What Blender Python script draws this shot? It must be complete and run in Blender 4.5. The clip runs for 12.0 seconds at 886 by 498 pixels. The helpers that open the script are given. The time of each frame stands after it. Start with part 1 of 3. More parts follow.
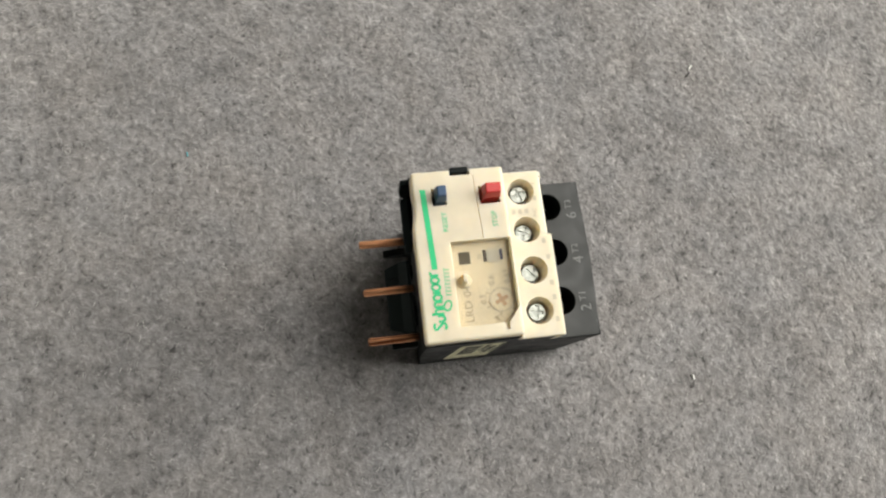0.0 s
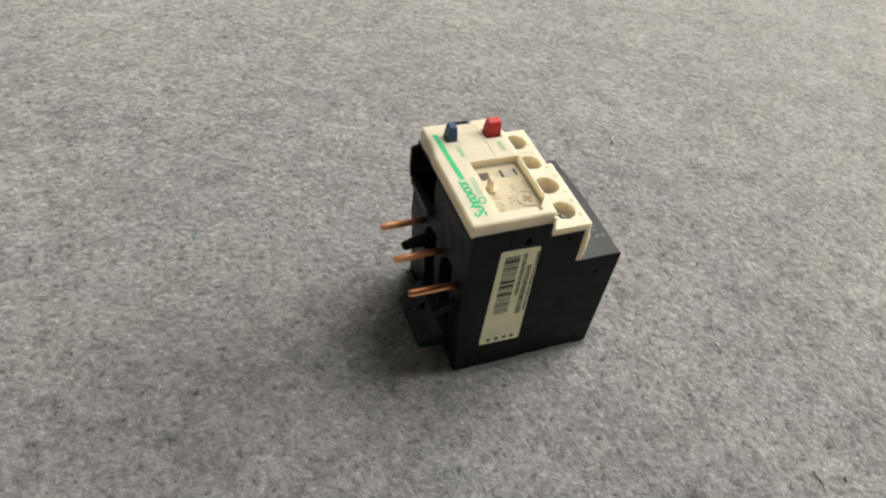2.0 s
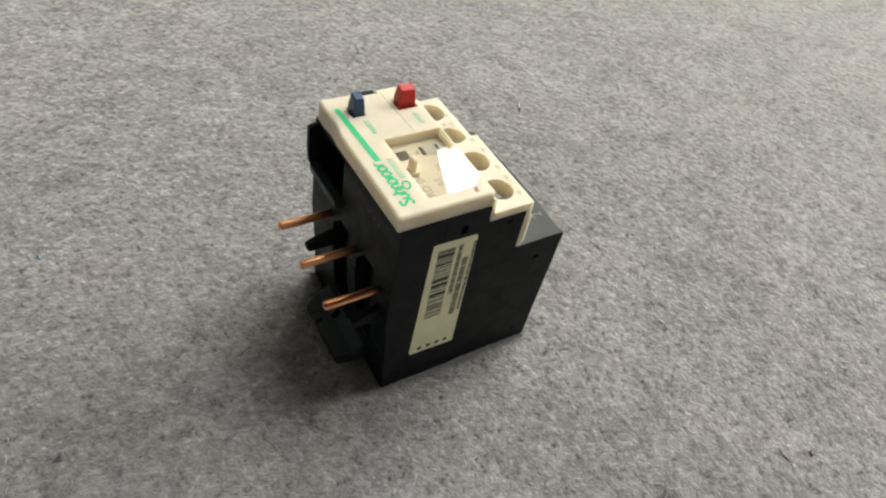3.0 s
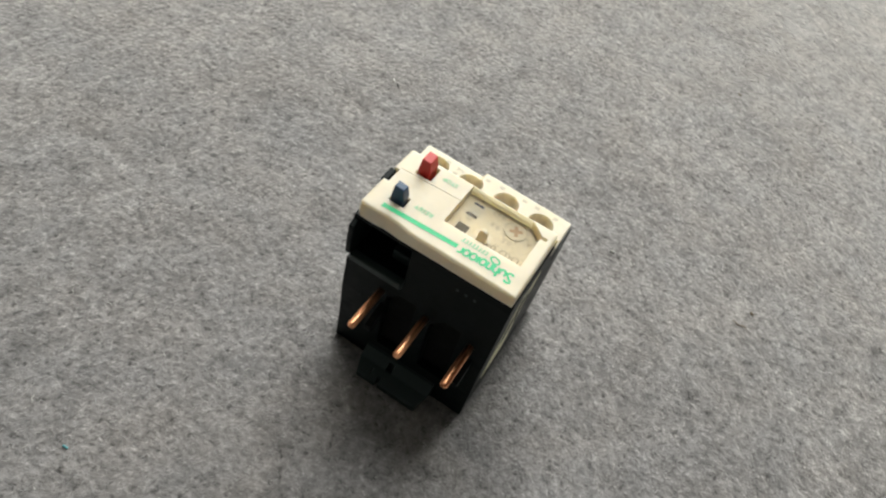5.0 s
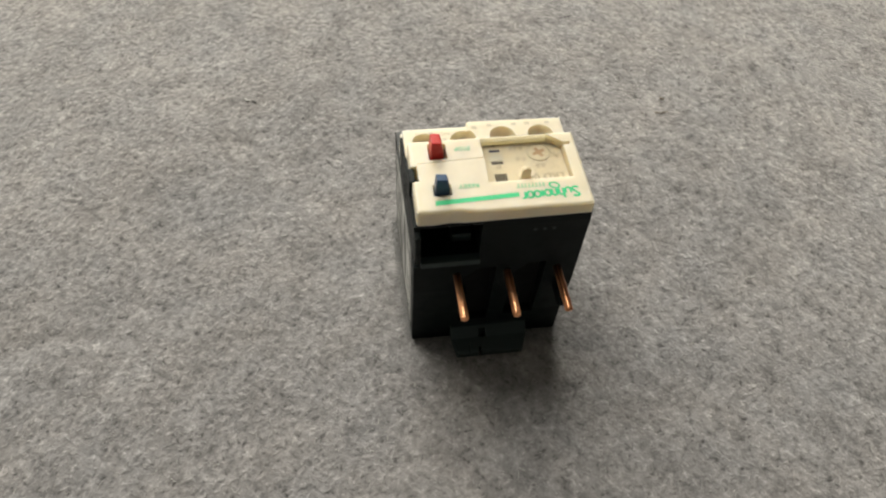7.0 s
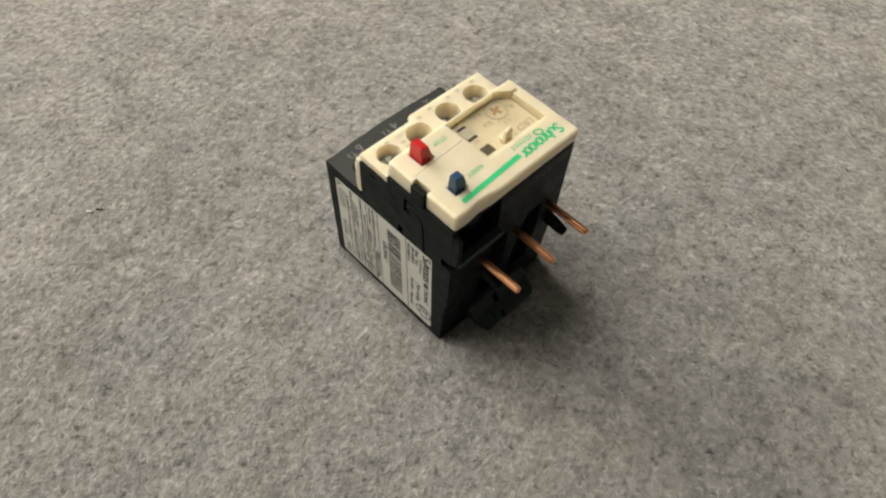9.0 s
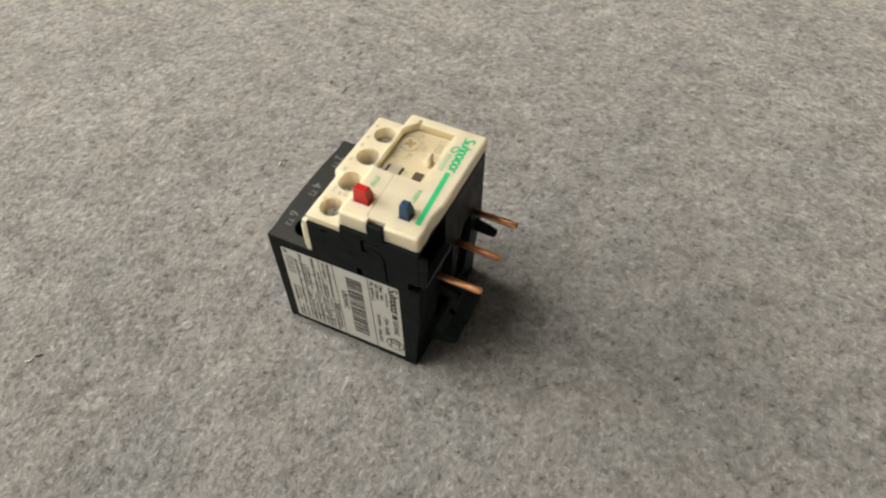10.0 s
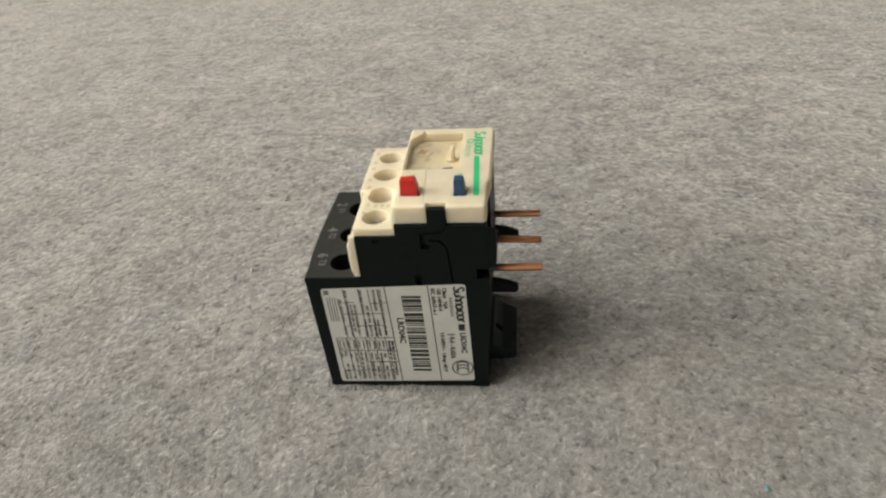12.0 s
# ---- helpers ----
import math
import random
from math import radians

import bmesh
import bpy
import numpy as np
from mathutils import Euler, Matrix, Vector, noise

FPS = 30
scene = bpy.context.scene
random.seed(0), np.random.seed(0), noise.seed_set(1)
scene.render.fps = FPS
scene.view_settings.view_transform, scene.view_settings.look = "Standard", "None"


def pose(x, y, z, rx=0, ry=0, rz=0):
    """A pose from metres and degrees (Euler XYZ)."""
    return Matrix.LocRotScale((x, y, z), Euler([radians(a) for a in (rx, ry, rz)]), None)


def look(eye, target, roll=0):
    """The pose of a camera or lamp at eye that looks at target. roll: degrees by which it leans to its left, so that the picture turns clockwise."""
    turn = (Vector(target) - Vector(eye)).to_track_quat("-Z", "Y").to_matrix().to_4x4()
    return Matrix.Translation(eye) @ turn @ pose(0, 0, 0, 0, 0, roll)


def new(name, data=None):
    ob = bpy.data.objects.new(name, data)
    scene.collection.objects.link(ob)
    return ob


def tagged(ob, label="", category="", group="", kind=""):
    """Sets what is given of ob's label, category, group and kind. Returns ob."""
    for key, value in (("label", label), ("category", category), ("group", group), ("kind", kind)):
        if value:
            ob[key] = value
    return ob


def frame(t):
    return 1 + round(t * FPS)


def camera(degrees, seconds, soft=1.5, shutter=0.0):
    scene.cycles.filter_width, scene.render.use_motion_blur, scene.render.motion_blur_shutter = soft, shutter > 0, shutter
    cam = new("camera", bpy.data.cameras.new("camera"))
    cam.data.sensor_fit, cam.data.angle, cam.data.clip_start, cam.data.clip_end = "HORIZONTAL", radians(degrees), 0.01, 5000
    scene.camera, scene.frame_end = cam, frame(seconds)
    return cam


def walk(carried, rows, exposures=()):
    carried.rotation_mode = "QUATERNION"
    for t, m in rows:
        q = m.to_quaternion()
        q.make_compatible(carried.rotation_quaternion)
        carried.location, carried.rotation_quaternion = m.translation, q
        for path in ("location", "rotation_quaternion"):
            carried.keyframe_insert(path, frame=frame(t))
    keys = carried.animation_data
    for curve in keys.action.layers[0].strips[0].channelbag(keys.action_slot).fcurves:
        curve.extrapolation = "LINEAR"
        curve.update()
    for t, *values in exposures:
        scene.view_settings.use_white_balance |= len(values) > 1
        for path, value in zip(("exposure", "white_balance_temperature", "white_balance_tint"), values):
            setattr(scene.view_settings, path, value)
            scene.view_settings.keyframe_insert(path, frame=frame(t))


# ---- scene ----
SOFT = 2.25
# seconds, stops, white balance
EXPOSURES = [(0.0, -0.01, 6600, 9), (1.5, 0.05, 6620, 9), (2.5, 0.05, 6480, 8), (5.0, -0.05, 6400, 7), (5.5, -0.03, 6370, 7), (6.5, -0.02, 6620, 8), (8.5, -0.08, 7180, 7), (9.5, -0.03, 7080, 8), (11.0, -0.09, 6900, 7), (11.5, -0.15, 6880, 7), (12.0, -0.2, 6880, 8)]
cam = camera(63.7, 12.0, soft=SOFT)
# seconds, eye, target, roll in degrees
ROWS = [
    (0, (-0.01902, -0.04176, 0.25406), (0.00813, 0.00548, 0.04091), 23.70),
    (0.5, (-0.03232, -0.06808, 0.24696), (-0.00150, 0.00486, 0.04171), 14.24),
    (1, (-0.05243, -0.10848, 0.23506), (-0.01331, -0.00382, 0.04554), 8.70),
    (1.5, (-0.07081, -0.14152, 0.21879), (-0.01796, -0.01414, 0.04739), 7.51),
    (2, (-0.07171, -0.15219, 0.20182), (-0.00428, -0.01232, 0.04597), 8.24),
    (2.5, (-0.06108, -0.14455, 0.16791), (0.02656, -0.01011, 0.01743), 10.73),
    (2.8, (-0.06458, -0.12834, 0.16532), (0.03500, -0.00396, 0.01361), 12.85),
    (3, (-0.06772, -0.12188, 0.17701), (0.03109, -0.00175, 0.02143), 12.90),
    (3.2, (-0.07446, -0.11342, 0.18602), (0.02626, 0.00124, 0.02756), 13.70),
    (4.8, (-0.11564, -0.04808, 0.20487), (0.02022, -0.00116, 0.03831), 20.02),
    (5, (-0.11297, -0.03567, 0.20454), (0.02365, 0.00387, 0.03670), 18.97),
    (5.5, (-0.11819, -0.02099, 0.20787), (0.01254, 0.00534, 0.03289), 15.66),
    (6, (-0.11577, -0.00810, 0.20751), (0.01317, 0.00221, 0.02954), 10.92),
    (6.5, (-0.11450, 0.00971, 0.21030), (0.01449, 0.00398, 0.03217), 6.79),
    (6.7, (-0.11800, 0.02140, 0.20910), (0.01321, 0.00624, 0.03316), 6.07),
    (8.3, (-0.09001, 0.08816, 0.21359), (0.00900, 0.02428, 0.02781), 3.96),
    (8.5, (-0.08071, 0.09761, 0.21247), (0.01155, 0.02726, 0.02555), 4.68),
    (9, (-0.07110, 0.10169, 0.21151), (0.01158, 0.01138, 0.02872), 4.19),
    (9.5, (-0.07013, 0.11400, 0.21305), (0.00490, 0.00466, 0.03751), 1.13),
    (10, (-0.06109, 0.13294, 0.21905), (-0.00270, 0.00728, 0.04817), 0.59),
    (10.5, (-0.05105, 0.15983, 0.22177), (-0.00416, 0.01418, 0.06370), 1.71),
    (11, (-0.03563, 0.17864, 0.20489), (0.00304, 0.02105, 0.05634), 0.01),
    (11.5, (-0.02214, 0.18591, 0.18545), (0.00457, 0.01704, 0.04699), -3.06),
    (12, (-0.01237, 0.18385, 0.16870), (0.01300, 0.00593, 0.04180), -5.30),
]
walk(cam, [(t, look(eye, target, roll)) for t, eye, target, roll in ROWS], EXPOSURES)

# ---- world and light ----
world = bpy.data.worlds.new("world")
scene.world = world
world.use_nodes = True
sky = world.node_tree.nodes.new("ShaderNodeTexSky")
sky.sky_type, sky.sun_disc = "NISHITA", False
sky.sun_elevation, sky.sun_rotation = radians(40), radians(60)
world.node_tree.links.new(sky.outputs[0], world.node_tree.nodes["Background"].inputs[0])
world.node_tree.nodes["Background"].inputs[1].default_value = 0.1


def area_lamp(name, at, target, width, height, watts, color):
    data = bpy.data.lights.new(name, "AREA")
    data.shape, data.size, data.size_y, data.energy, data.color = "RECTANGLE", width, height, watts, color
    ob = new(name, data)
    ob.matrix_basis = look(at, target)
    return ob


# assumed daylight: unseen lamps overhead and in an east window, placed to suit the shadows
daylight = area_lamp("overhead_daylight", (0.92, 0.35, 1.93), (0.92, 0.35, 0.0), 0.88, 1.2, 37.0, (1.0, 0.98, 0.917))
daylight.matrix_basis = pose(0.92, 0.35, 1.93)
area_lamp("window_daylight", (1.67, 0.3, 1.0), (0.0, 0.3, 0.5), 1.6, 0.8, 38.0, (1.0, 0.98, 0.917))
# unseen bright source, added where the flap's glint reflects from
glint_lamp = area_lamp("flap_glint_light", (1.08, 1.22, 1.43), (1.08, 1.22, 0.0), 0.13, 0.4, 6.0, (1.0, 0.95, 0.86))
glint_lamp.matrix_basis = pose(1.08, 1.22, 1.43, 0, 0, -20)


# ---- materials ----
class Mat:
    """A node material with a short way to add and link nodes."""

    def __init__(self, name, color=(0.5, 0.5, 0.5), rough=0.5, metal=0.0):
        self.m = bpy.data.materials.new(name)
        self.m.use_nodes = True
        self.t = self.m.node_tree
        self.b = self.t.nodes["Principled BSDF"]
        self.b.inputs["Base Color"].default_value = (*color, 1)
        self.b.inputs["Roughness"].default_value = rough
        self.b.inputs["Metallic"].default_value = metal
        self.co = self.node("ShaderNodeTexCoord").outputs["Object"]

    def node(self, kind, **inputs):
        n = self.t.nodes.new(kind)
        for key, value in inputs.items():
            self.put(n.inputs[key.replace("_", " ")], value)
        return n

    def put(self, socket, value):
        if isinstance(value, bpy.types.NodeSocket):
            self.t.links.new(value, socket)
        else:
            socket.default_value = value

    def noise(self, scale, detail=3.0, rough=0.6, vector=None):
        return self.node("ShaderNodeTexNoise", Vector=vector or self.co, Scale=scale, Detail=detail, Roughness=rough).outputs["Fac"]

    def ramp(self, fac, *stops):
        n = self.node("ShaderNodeValToRGB", Fac=fac)
        e = n.color_ramp.elements
        while len(e) < len(stops):
            e.new(0.5)
        for el, (p, c) in zip(e, stops):
            el.position = p
            el.color = (*c, 1) if isinstance(c, tuple) else (c, c, c, 1)
        return n.outputs["Color"]

    def mix(self, fac, a, b, mode="MIX"):
        n = self.t.nodes.new("ShaderNodeMix")
        n.data_type, n.blend_type = "RGBA", mode
        for socket, v in ((n.inputs[0], fac), (n.inputs[6], a), (n.inputs[7], b)):
            self.put(socket, (*v, 1) if isinstance(v, tuple) else v)
        return n.outputs[2]

    def bump(self, height, strength, distance):
        n = self.node("ShaderNodeBump", Height=height, Strength=strength, Distance=distance)
        old = self.b.inputs["Normal"]
        if old.is_linked:
            self.t.links.new(old.links[0].from_socket, n.inputs["Normal"])
        self.put(old, n.outputs[0])
        return self

    def set(self, **inputs):
        for key, value in inputs.items():
            self.put(self.b.inputs[key.replace("_", " ")], (*value, 1) if isinstance(value, tuple) and len(value) == 3 else value)
        return self


def plastic(name, color, rough, grain=0.12, shade=0.12, fine=2200.0):
    """Moulded plastic: a fine spark-eroded grain, faint blotches, smudged gloss."""
    m = Mat(name, color, rough)
    dark = tuple(c * (1 - shade) for c in color)
    m.set(Base_Color=m.mix(m.ramp(m.noise(90.0, 4), (0.35, 0.0), (0.65, 1.0)), dark, color))
    m.set(Roughness=m.ramp(m.noise(220.0, 3), (0.3, max(rough - 0.08, 0.02)), (0.7, min(rough + 0.1, 1.0))))
    m.bump(m.noise(fine, 2), grain, 0.00006)
    m.bump(m.noise(60.0, 2), 0.03, 0.0003)
    return m.m


CREAM = plastic("cream_plastic", (0.745, 0.662, 0.505), 0.42)
CREAM_DEEP = plastic("cream_recess_plastic", (0.72, 0.643, 0.492), 0.6)
for m, depth in ((CREAM, 0.004), (CREAM_DEEP, 0.0012)):
    shader = m.node_tree.nodes["Principled BSDF"]
    shader.inputs["Subsurface Weight"].default_value = 0.8
    shader.inputs["Subsurface Radius"].default_value = (1.0, 0.9, 0.7)
    shader.inputs["Subsurface Scale"].default_value = depth
BLACK = plastic("black_plastic", (0.0052, 0.0082, 0.0083), 0.46, grain=0.2)
BLOCK = plastic("charcoal_plastic", (0.023, 0.0245, 0.024), 0.5, grain=0.25)
TEAL = plastic("dark_teal_plastic", (0.023, 0.036, 0.036), 0.5)
# near-black for fills that stand in for the shade inside holes
HOLLOW = plastic("hollow_black", (0.004, 0.004, 0.004), 0.7)
for m, gloss in ((BLACK, 0.11), (TEAL, 0.3), (BLOCK, 0.4), (HOLLOW, 0.15)):
    m.node_tree.nodes["Principled BSDF"].inputs["Specular IOR Level"].default_value = gloss
RED = plastic("red_plastic", (0.54, 0.013, 0.011), 0.38)
BLUE = plastic("blue_plastic", (0.017, 0.06, 0.14), 0.4)
GREEN = plastic("green_ink", (0.01, 0.52, 0.20), 0.5)
GREEN_PALE = plastic("pale_green_ink", (0.16, 0.58, 0.30), 0.5)
TAUPE = plastic("taupe_relief", (0.45, 0.385, 0.28), 0.55)
TAUPE_PALE = plastic("pale_taupe_relief", (0.56, 0.50, 0.38), 0.55)
OPENING = plastic("shaded_hollow_brown", (0.085, 0.072, 0.048), 0.6)
TAN = plastic("tan_plastic", (0.50, 0.33, 0.20), 0.45)
WHITE_INK = plastic("white_ink", (0.15, 0.154, 0.154), 0.6)
PAPER = plastic("silver_paper", (0.56, 0.56, 0.535), 0.45, grain=0.05)
PAPER_YELLOW = plastic("yellowed_paper", (0.80, 0.78, 0.52), 0.45, grain=0.05)
INK = plastic("black_ink", (0.012, 0.012, 0.012), 0.6)
INK_GREY = plastic("grey_ink", (0.10, 0.10, 0.096), 0.6)
INK_OLIVE = plastic("olive_ink", (0.018, 0.018, 0.012), 0.6)
STEEL = Mat("zinc_steel", (0.7, 0.7, 0.67), 0.45, 1.0)
STEEL.set(Base_Color=STEEL.ramp(STEEL.noise(700.0, 4), (0.3, (0.20, 0.21, 0.19)), (0.7, (0.46, 0.47, 0.43))))
STEEL = STEEL.bump(STEEL.noise(1500.0, 3), 0.2, 0.0001).m
COPPER = Mat("copper_wire", (0.8, 0.38, 0.22), 0.34, 0.85)
drawn = COPPER.node("ShaderNodeMapping", Vector=COPPER.co, Scale=(25.0, 900.0, 900.0)).outputs[0]
streaks = COPPER.ramp(COPPER.noise(1.0, 4, 0.6, drawn), (0.36, (0.26, 0.08, 0.033)), (0.50, (0.98, 0.48, 0.25)))
# browner in uneven patches over the inner end of each pin
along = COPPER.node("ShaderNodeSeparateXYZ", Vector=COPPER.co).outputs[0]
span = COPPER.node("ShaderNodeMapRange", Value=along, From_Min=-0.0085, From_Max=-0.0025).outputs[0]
root_brown = COPPER.mix(1.0, span, COPPER.ramp(COPPER.noise(420.0, 4), (0.32, 0.35), (0.58, 1.0)), "MULTIPLY")
COPPER.set(Base_Color=COPPER.mix(root_brown, streaks, (0.17, 0.08, 0.045)))
COPPER.set(Roughness=COPPER.ramp(COPPER.noise(260.0, 3), (0.3, 0.28), (0.7, 0.48)))
COPPER = COPPER.bump(COPPER.noise(1.0, 3, 0.6, drawn), 0.6, 0.0003).m

CLEAR = Mat("clear_plastic", (0.97, 0.95, 0.91), 0.05)
see = CLEAR.node("ShaderNodeBsdfTransparent", Color=(0.99, 0.98, 0.955, 1.0))
gloss = CLEAR.node("ShaderNodeBsdfGlossy", Color=(1.0, 1.0, 1.0, 1.0), Roughness=0.04)
facing = CLEAR.node("ShaderNodeLayerWeight", Blend=0.5).outputs["Facing"]
blend = CLEAR.node("ShaderNodeMixShader", Fac=CLEAR.ramp(facing, (0.0, 0.016), (0.5, 0.035), (1.0, 0.5)))
CLEAR.t.links.new(see.outputs[0], blend.inputs[1])
CLEAR.t.links.new(gloss.outputs[0], blend.inputs[2])
CLEAR.t.links.new(blend.outputs[0], CLEAR.t.nodes["Material Output"].inputs["Surface"])
CLEAR = CLEAR.m

FELT = Mat("grey_felt", (0.25, 0.25, 0.25), 0.95)


def tufts(turn):
    """Short drawn-out tufts, 3 mm by 2 mm, all turned one way."""
    turned = FELT.node("ShaderNodeMapping", Vector=FELT.co, Rotation=(0.0, 0.0, turn)).outputs[0]
    vector = FELT.node("ShaderNodeMapping", Vector=turned, Scale=(320.0, 520.0, 300.0)).outputs[0]
    return FELT.noise(1.0, 3, 0.55, vector)


def pick(kind, a, b):
    n = FELT.t.nodes.new("ShaderNodeMath")
    n.operation = kind
    FELT.put(n.inputs[0], a)
    FELT.put(n.inputs[1], b)
    return n.outputs[0]


ways = [tufts(a) for a in (0.3, 2.4, 4.5)]
high = pick("MAXIMUM", pick("MAXIMUM", ways[0], ways[1]), ways[2])
low = pick("MINIMUM", pick("MINIMUM", ways[0], ways[1]), ways[2])
grain = FELT.noise(900.0, 3, 0.6)
clump = FELT.noise(190.0, 4, 0.6)
patch = FELT.noise(62.0, 4, 0.6)
cloud = FELT.noise(15.0, 3, 0.55)
tint = FELT.noise(17.0, 3, 0.6)
warm = FELT.noise(38.0, 4, 0.65)
base = FELT.mix(FELT.ramp(warm, (0.36, 0.0), (0.64, 1.0)), (0.915, 0.885, 0.85), (0.935, 0.885, 0.83))
base = FELT.mix(1.0, base, FELT.ramp(high, (0.50, 0.87), (0.62, 1.03), (0.74, 1.46)), "MULTIPLY")
base = FELT.mix(1.0, base, FELT.ramp(low, (0.25, 0.37), (0.37, 0.92), (0.46, 1.05)), "MULTIPLY")
base = FELT.mix(1.0, base, FELT.ramp(grain, (0.30, 0.92), (0.70, 1.07)), "MULTIPLY")
base = FELT.mix(1.0, base, FELT.ramp(clump, (0.28, 0.70), (0.45, 0.98), (0.7, 1.14)), "MULTIPLY")
base = FELT.mix(1.0, base, FELT.ramp(patch, (0.30, 0.82), (0.5, 1.0), (0.70, 1.10)), "MULTIPLY")
base = FELT.mix(1.0, base, FELT.ramp(tint, (0.36, (0.993, 0.997, 1.004)), (0.64, (1.008, 1.0, 0.992))), "MULTIPLY")
base = FELT.mix(1.0, base, FELT.ramp(cloud, (0.3, 0.90), (0.7, 1.08)), "MULTIPLY")
FELT.set(Base_Color=FELT.mix(1.0, base, (0.222, 0.224, 0.236), "MULTIPLY"), Sheen_Weight=1.0, Sheen_Roughness=0.55, Sheen_Tint=base)
FELT.b.inputs["Specular IOR Level"].default_value = 0.1
FELT.bump(high, 0.8, 0.0011)
FELT.bump(low, 0.8, 0.0011)
FELT = FELT.bump(patch, 0.7, 0.0024).m

FIBRE = Mat("felt_fibre", (0.3, 0.3, 0.3), 0.9)
hue = FIBRE.node("ShaderNodeNewGeometry").outputs["Random Per Island"]
FIBRE.set(Base_Color=FIBRE.ramp(hue, (0.0, (0.25, 0.248, 0.25)), (0.45, (0.285, 0.28, 0.28)), (0.85, (0.33, 0.322, 0.31)), (1.0, (0.44, 0.43, 0.41))))
FIBRE.b.inputs["Specular IOR Level"].default_value = 0.15
FIBRE = FIBRE.m

PAINT = Mat("wall_paint", (0.78, 0.77, 0.74), 0.8)
PAINT.set(Base_Color=PAINT.ramp(PAINT.noise(3.0, 4), (0.3, (0.22, 0.215, 0.20)), (0.7, (0.26, 0.253, 0.24))))
PAINT = PAINT.bump(PAINT.noise(180.0, 3), 0.2, 0.001).m
# pale and dark wall tones, chosen to raise and cut the bounced light
PAINT_BOUNCE = Mat("bounce_wall_paint", (0.4, 0.4, 0.4), 0.8)
PAINT_BOUNCE.set(Base_Color=PAINT_BOUNCE.ramp(PAINT_BOUNCE.noise(3.0, 4), (0.3, (0.44, 0.43, 0.41)), (0.7, (0.5, 0.49, 0.465))))
PAINT_BOUNCE = PAINT_BOUNCE.bump(PAINT_BOUNCE.noise(180.0, 3), 0.2, 0.001).m
PAINT_DIM = Mat("dim_wall_paint", (0.1, 0.1, 0.1), 0.8)
PAINT_DIM.set(Base_Color=PAINT_DIM.ramp(PAINT_DIM.noise(3.0, 4), (0.3, (0.085, 0.085, 0.08)), (0.7, (0.12, 0.118, 0.11))))
PAINT_DIM = PAINT_DIM.bump(PAINT_DIM.noise(180.0, 3), 0.2, 0.001).m
LINT_WHITE = plastic("white_lint", (0.75, 0.75, 0.72), 0.8)
LINT_TEAL = plastic("teal_lint", (0.10, 0.36, 0.40), 0.7)
LINT_BROWN = plastic("brown_lint", (0.20, 0.15, 0.09), 0.8)
LINT_SHADED = plastic("shaded_lint", (0.06, 0.06, 0.06), 0.8)


# ---- mesh helpers: lengths in millimetres ----
MM = 0.001


def box(bm, x0, x1, y0, y1, z0, z1):
    v = [bm.verts.new((x, y, z)) for x in (x0, x1) for y in (y0, y1) for z in (z0, z1)]
    for f in ((0, 1, 3, 2), (4, 6, 7, 5), (0, 4, 5, 1), (2, 3, 7, 6), (0, 2, 6, 4), (1, 5, 7, 3)):
        bm.faces.new([v[i] for i in f])
    return bm


def prism(bm, outline, axis, a, b):
    """Extrudes a plane outline along an axis from a to b; outline pairs are the two other axes in order."""
    at = {"x": lambda p, q, s: (s, p, q), "y": lambda p, q, s: (p, s, q), "z": lambda p, q, s: (p, q, s)}[axis]
    lo, hi = ([bm.verts.new(at(p, q, s)) for p, q in outline] for s in (a, b))
    bm.faces.new(lo), bm.faces.new(hi)
    for i in range(len(outline)):
        j = (i + 1) % len(outline)
        bm.faces.new((lo[i], lo[j], hi[j], hi[i]))
    bmesh.ops.recalc_face_normals(bm, faces=bm.faces)
    return bm


def circle(cx, cy, r, n=28, squash=1.0):
    return [(cx + r * math.cos(2 * math.pi * i / n), cy + r * squash * math.sin(2 * math.pi * i / n)) for i in range(n)]


def stroke(points, width):
    """The outline of a line of even width through the points."""
    left, right = [], []
    for i, p in enumerate(points):
        d = Vector(points[min(i + 1, len(points) - 1)]) - Vector(points[max(i - 1, 0)])
        n = Vector((-d.y, d.x)).normalized() * width / 2
        left.append((p[0] + n.x, p[1] + n.y)), right.append((p[0] - n.x, p[1] - n.y))
    return left + right[::-1]


def funnel(bm, cx, cy, r0, z0, r1, z1, n=32):
    """A round pit that widens upwards."""
    rings = [[bm.verts.new((p, q, z)) for p, q in circle(cx, cy, r, n)] for r, z in ((r0, z0), (r1, z1), (r1 + 0.1, z1 + 4.0))]
    bm.faces.new(rings[0]), bm.faces.new(rings[2])
    for a, b in zip(rings, rings[1:]):
        for i in range(n):
            bm.faces.new((a[i], a[(i + 1) % n], b[(i + 1) % n], b[i]))
    bmesh.ops.recalc_face_normals(bm, faces=bm.faces)
    return bm


def rounded(x0, x1, y0, y1, r, n=4):
    out = []
    for cx, cy, a in ((x1 - r, y1 - r, 0), (x0 + r, y1 - r, 90), (x0 + r, y0 + r, 180), (x1 - r, y0 + r, 270)):
        out += [(cx + r * math.cos(radians(a + 90 * i / n)), cy + r * math.sin(radians(a + 90 * i / n))) for i in range(n + 1)]
    return out


def soften(corners, r):
    """Rounds the corners of a plane outline."""
    out = []
    for i, c in enumerate(corners):
        p, a, b = Vector(c), Vector(corners[i - 1]), Vector(corners[(i + 1) % len(corners)])
        u, w = (a - p).normalized() * r, (b - p).normalized() * r
        out += [tuple(p + u * (1 - s) ** 2 + w * s ** 2) for s in (0, 0.25, 0.5, 0.75, 1)]
    return out


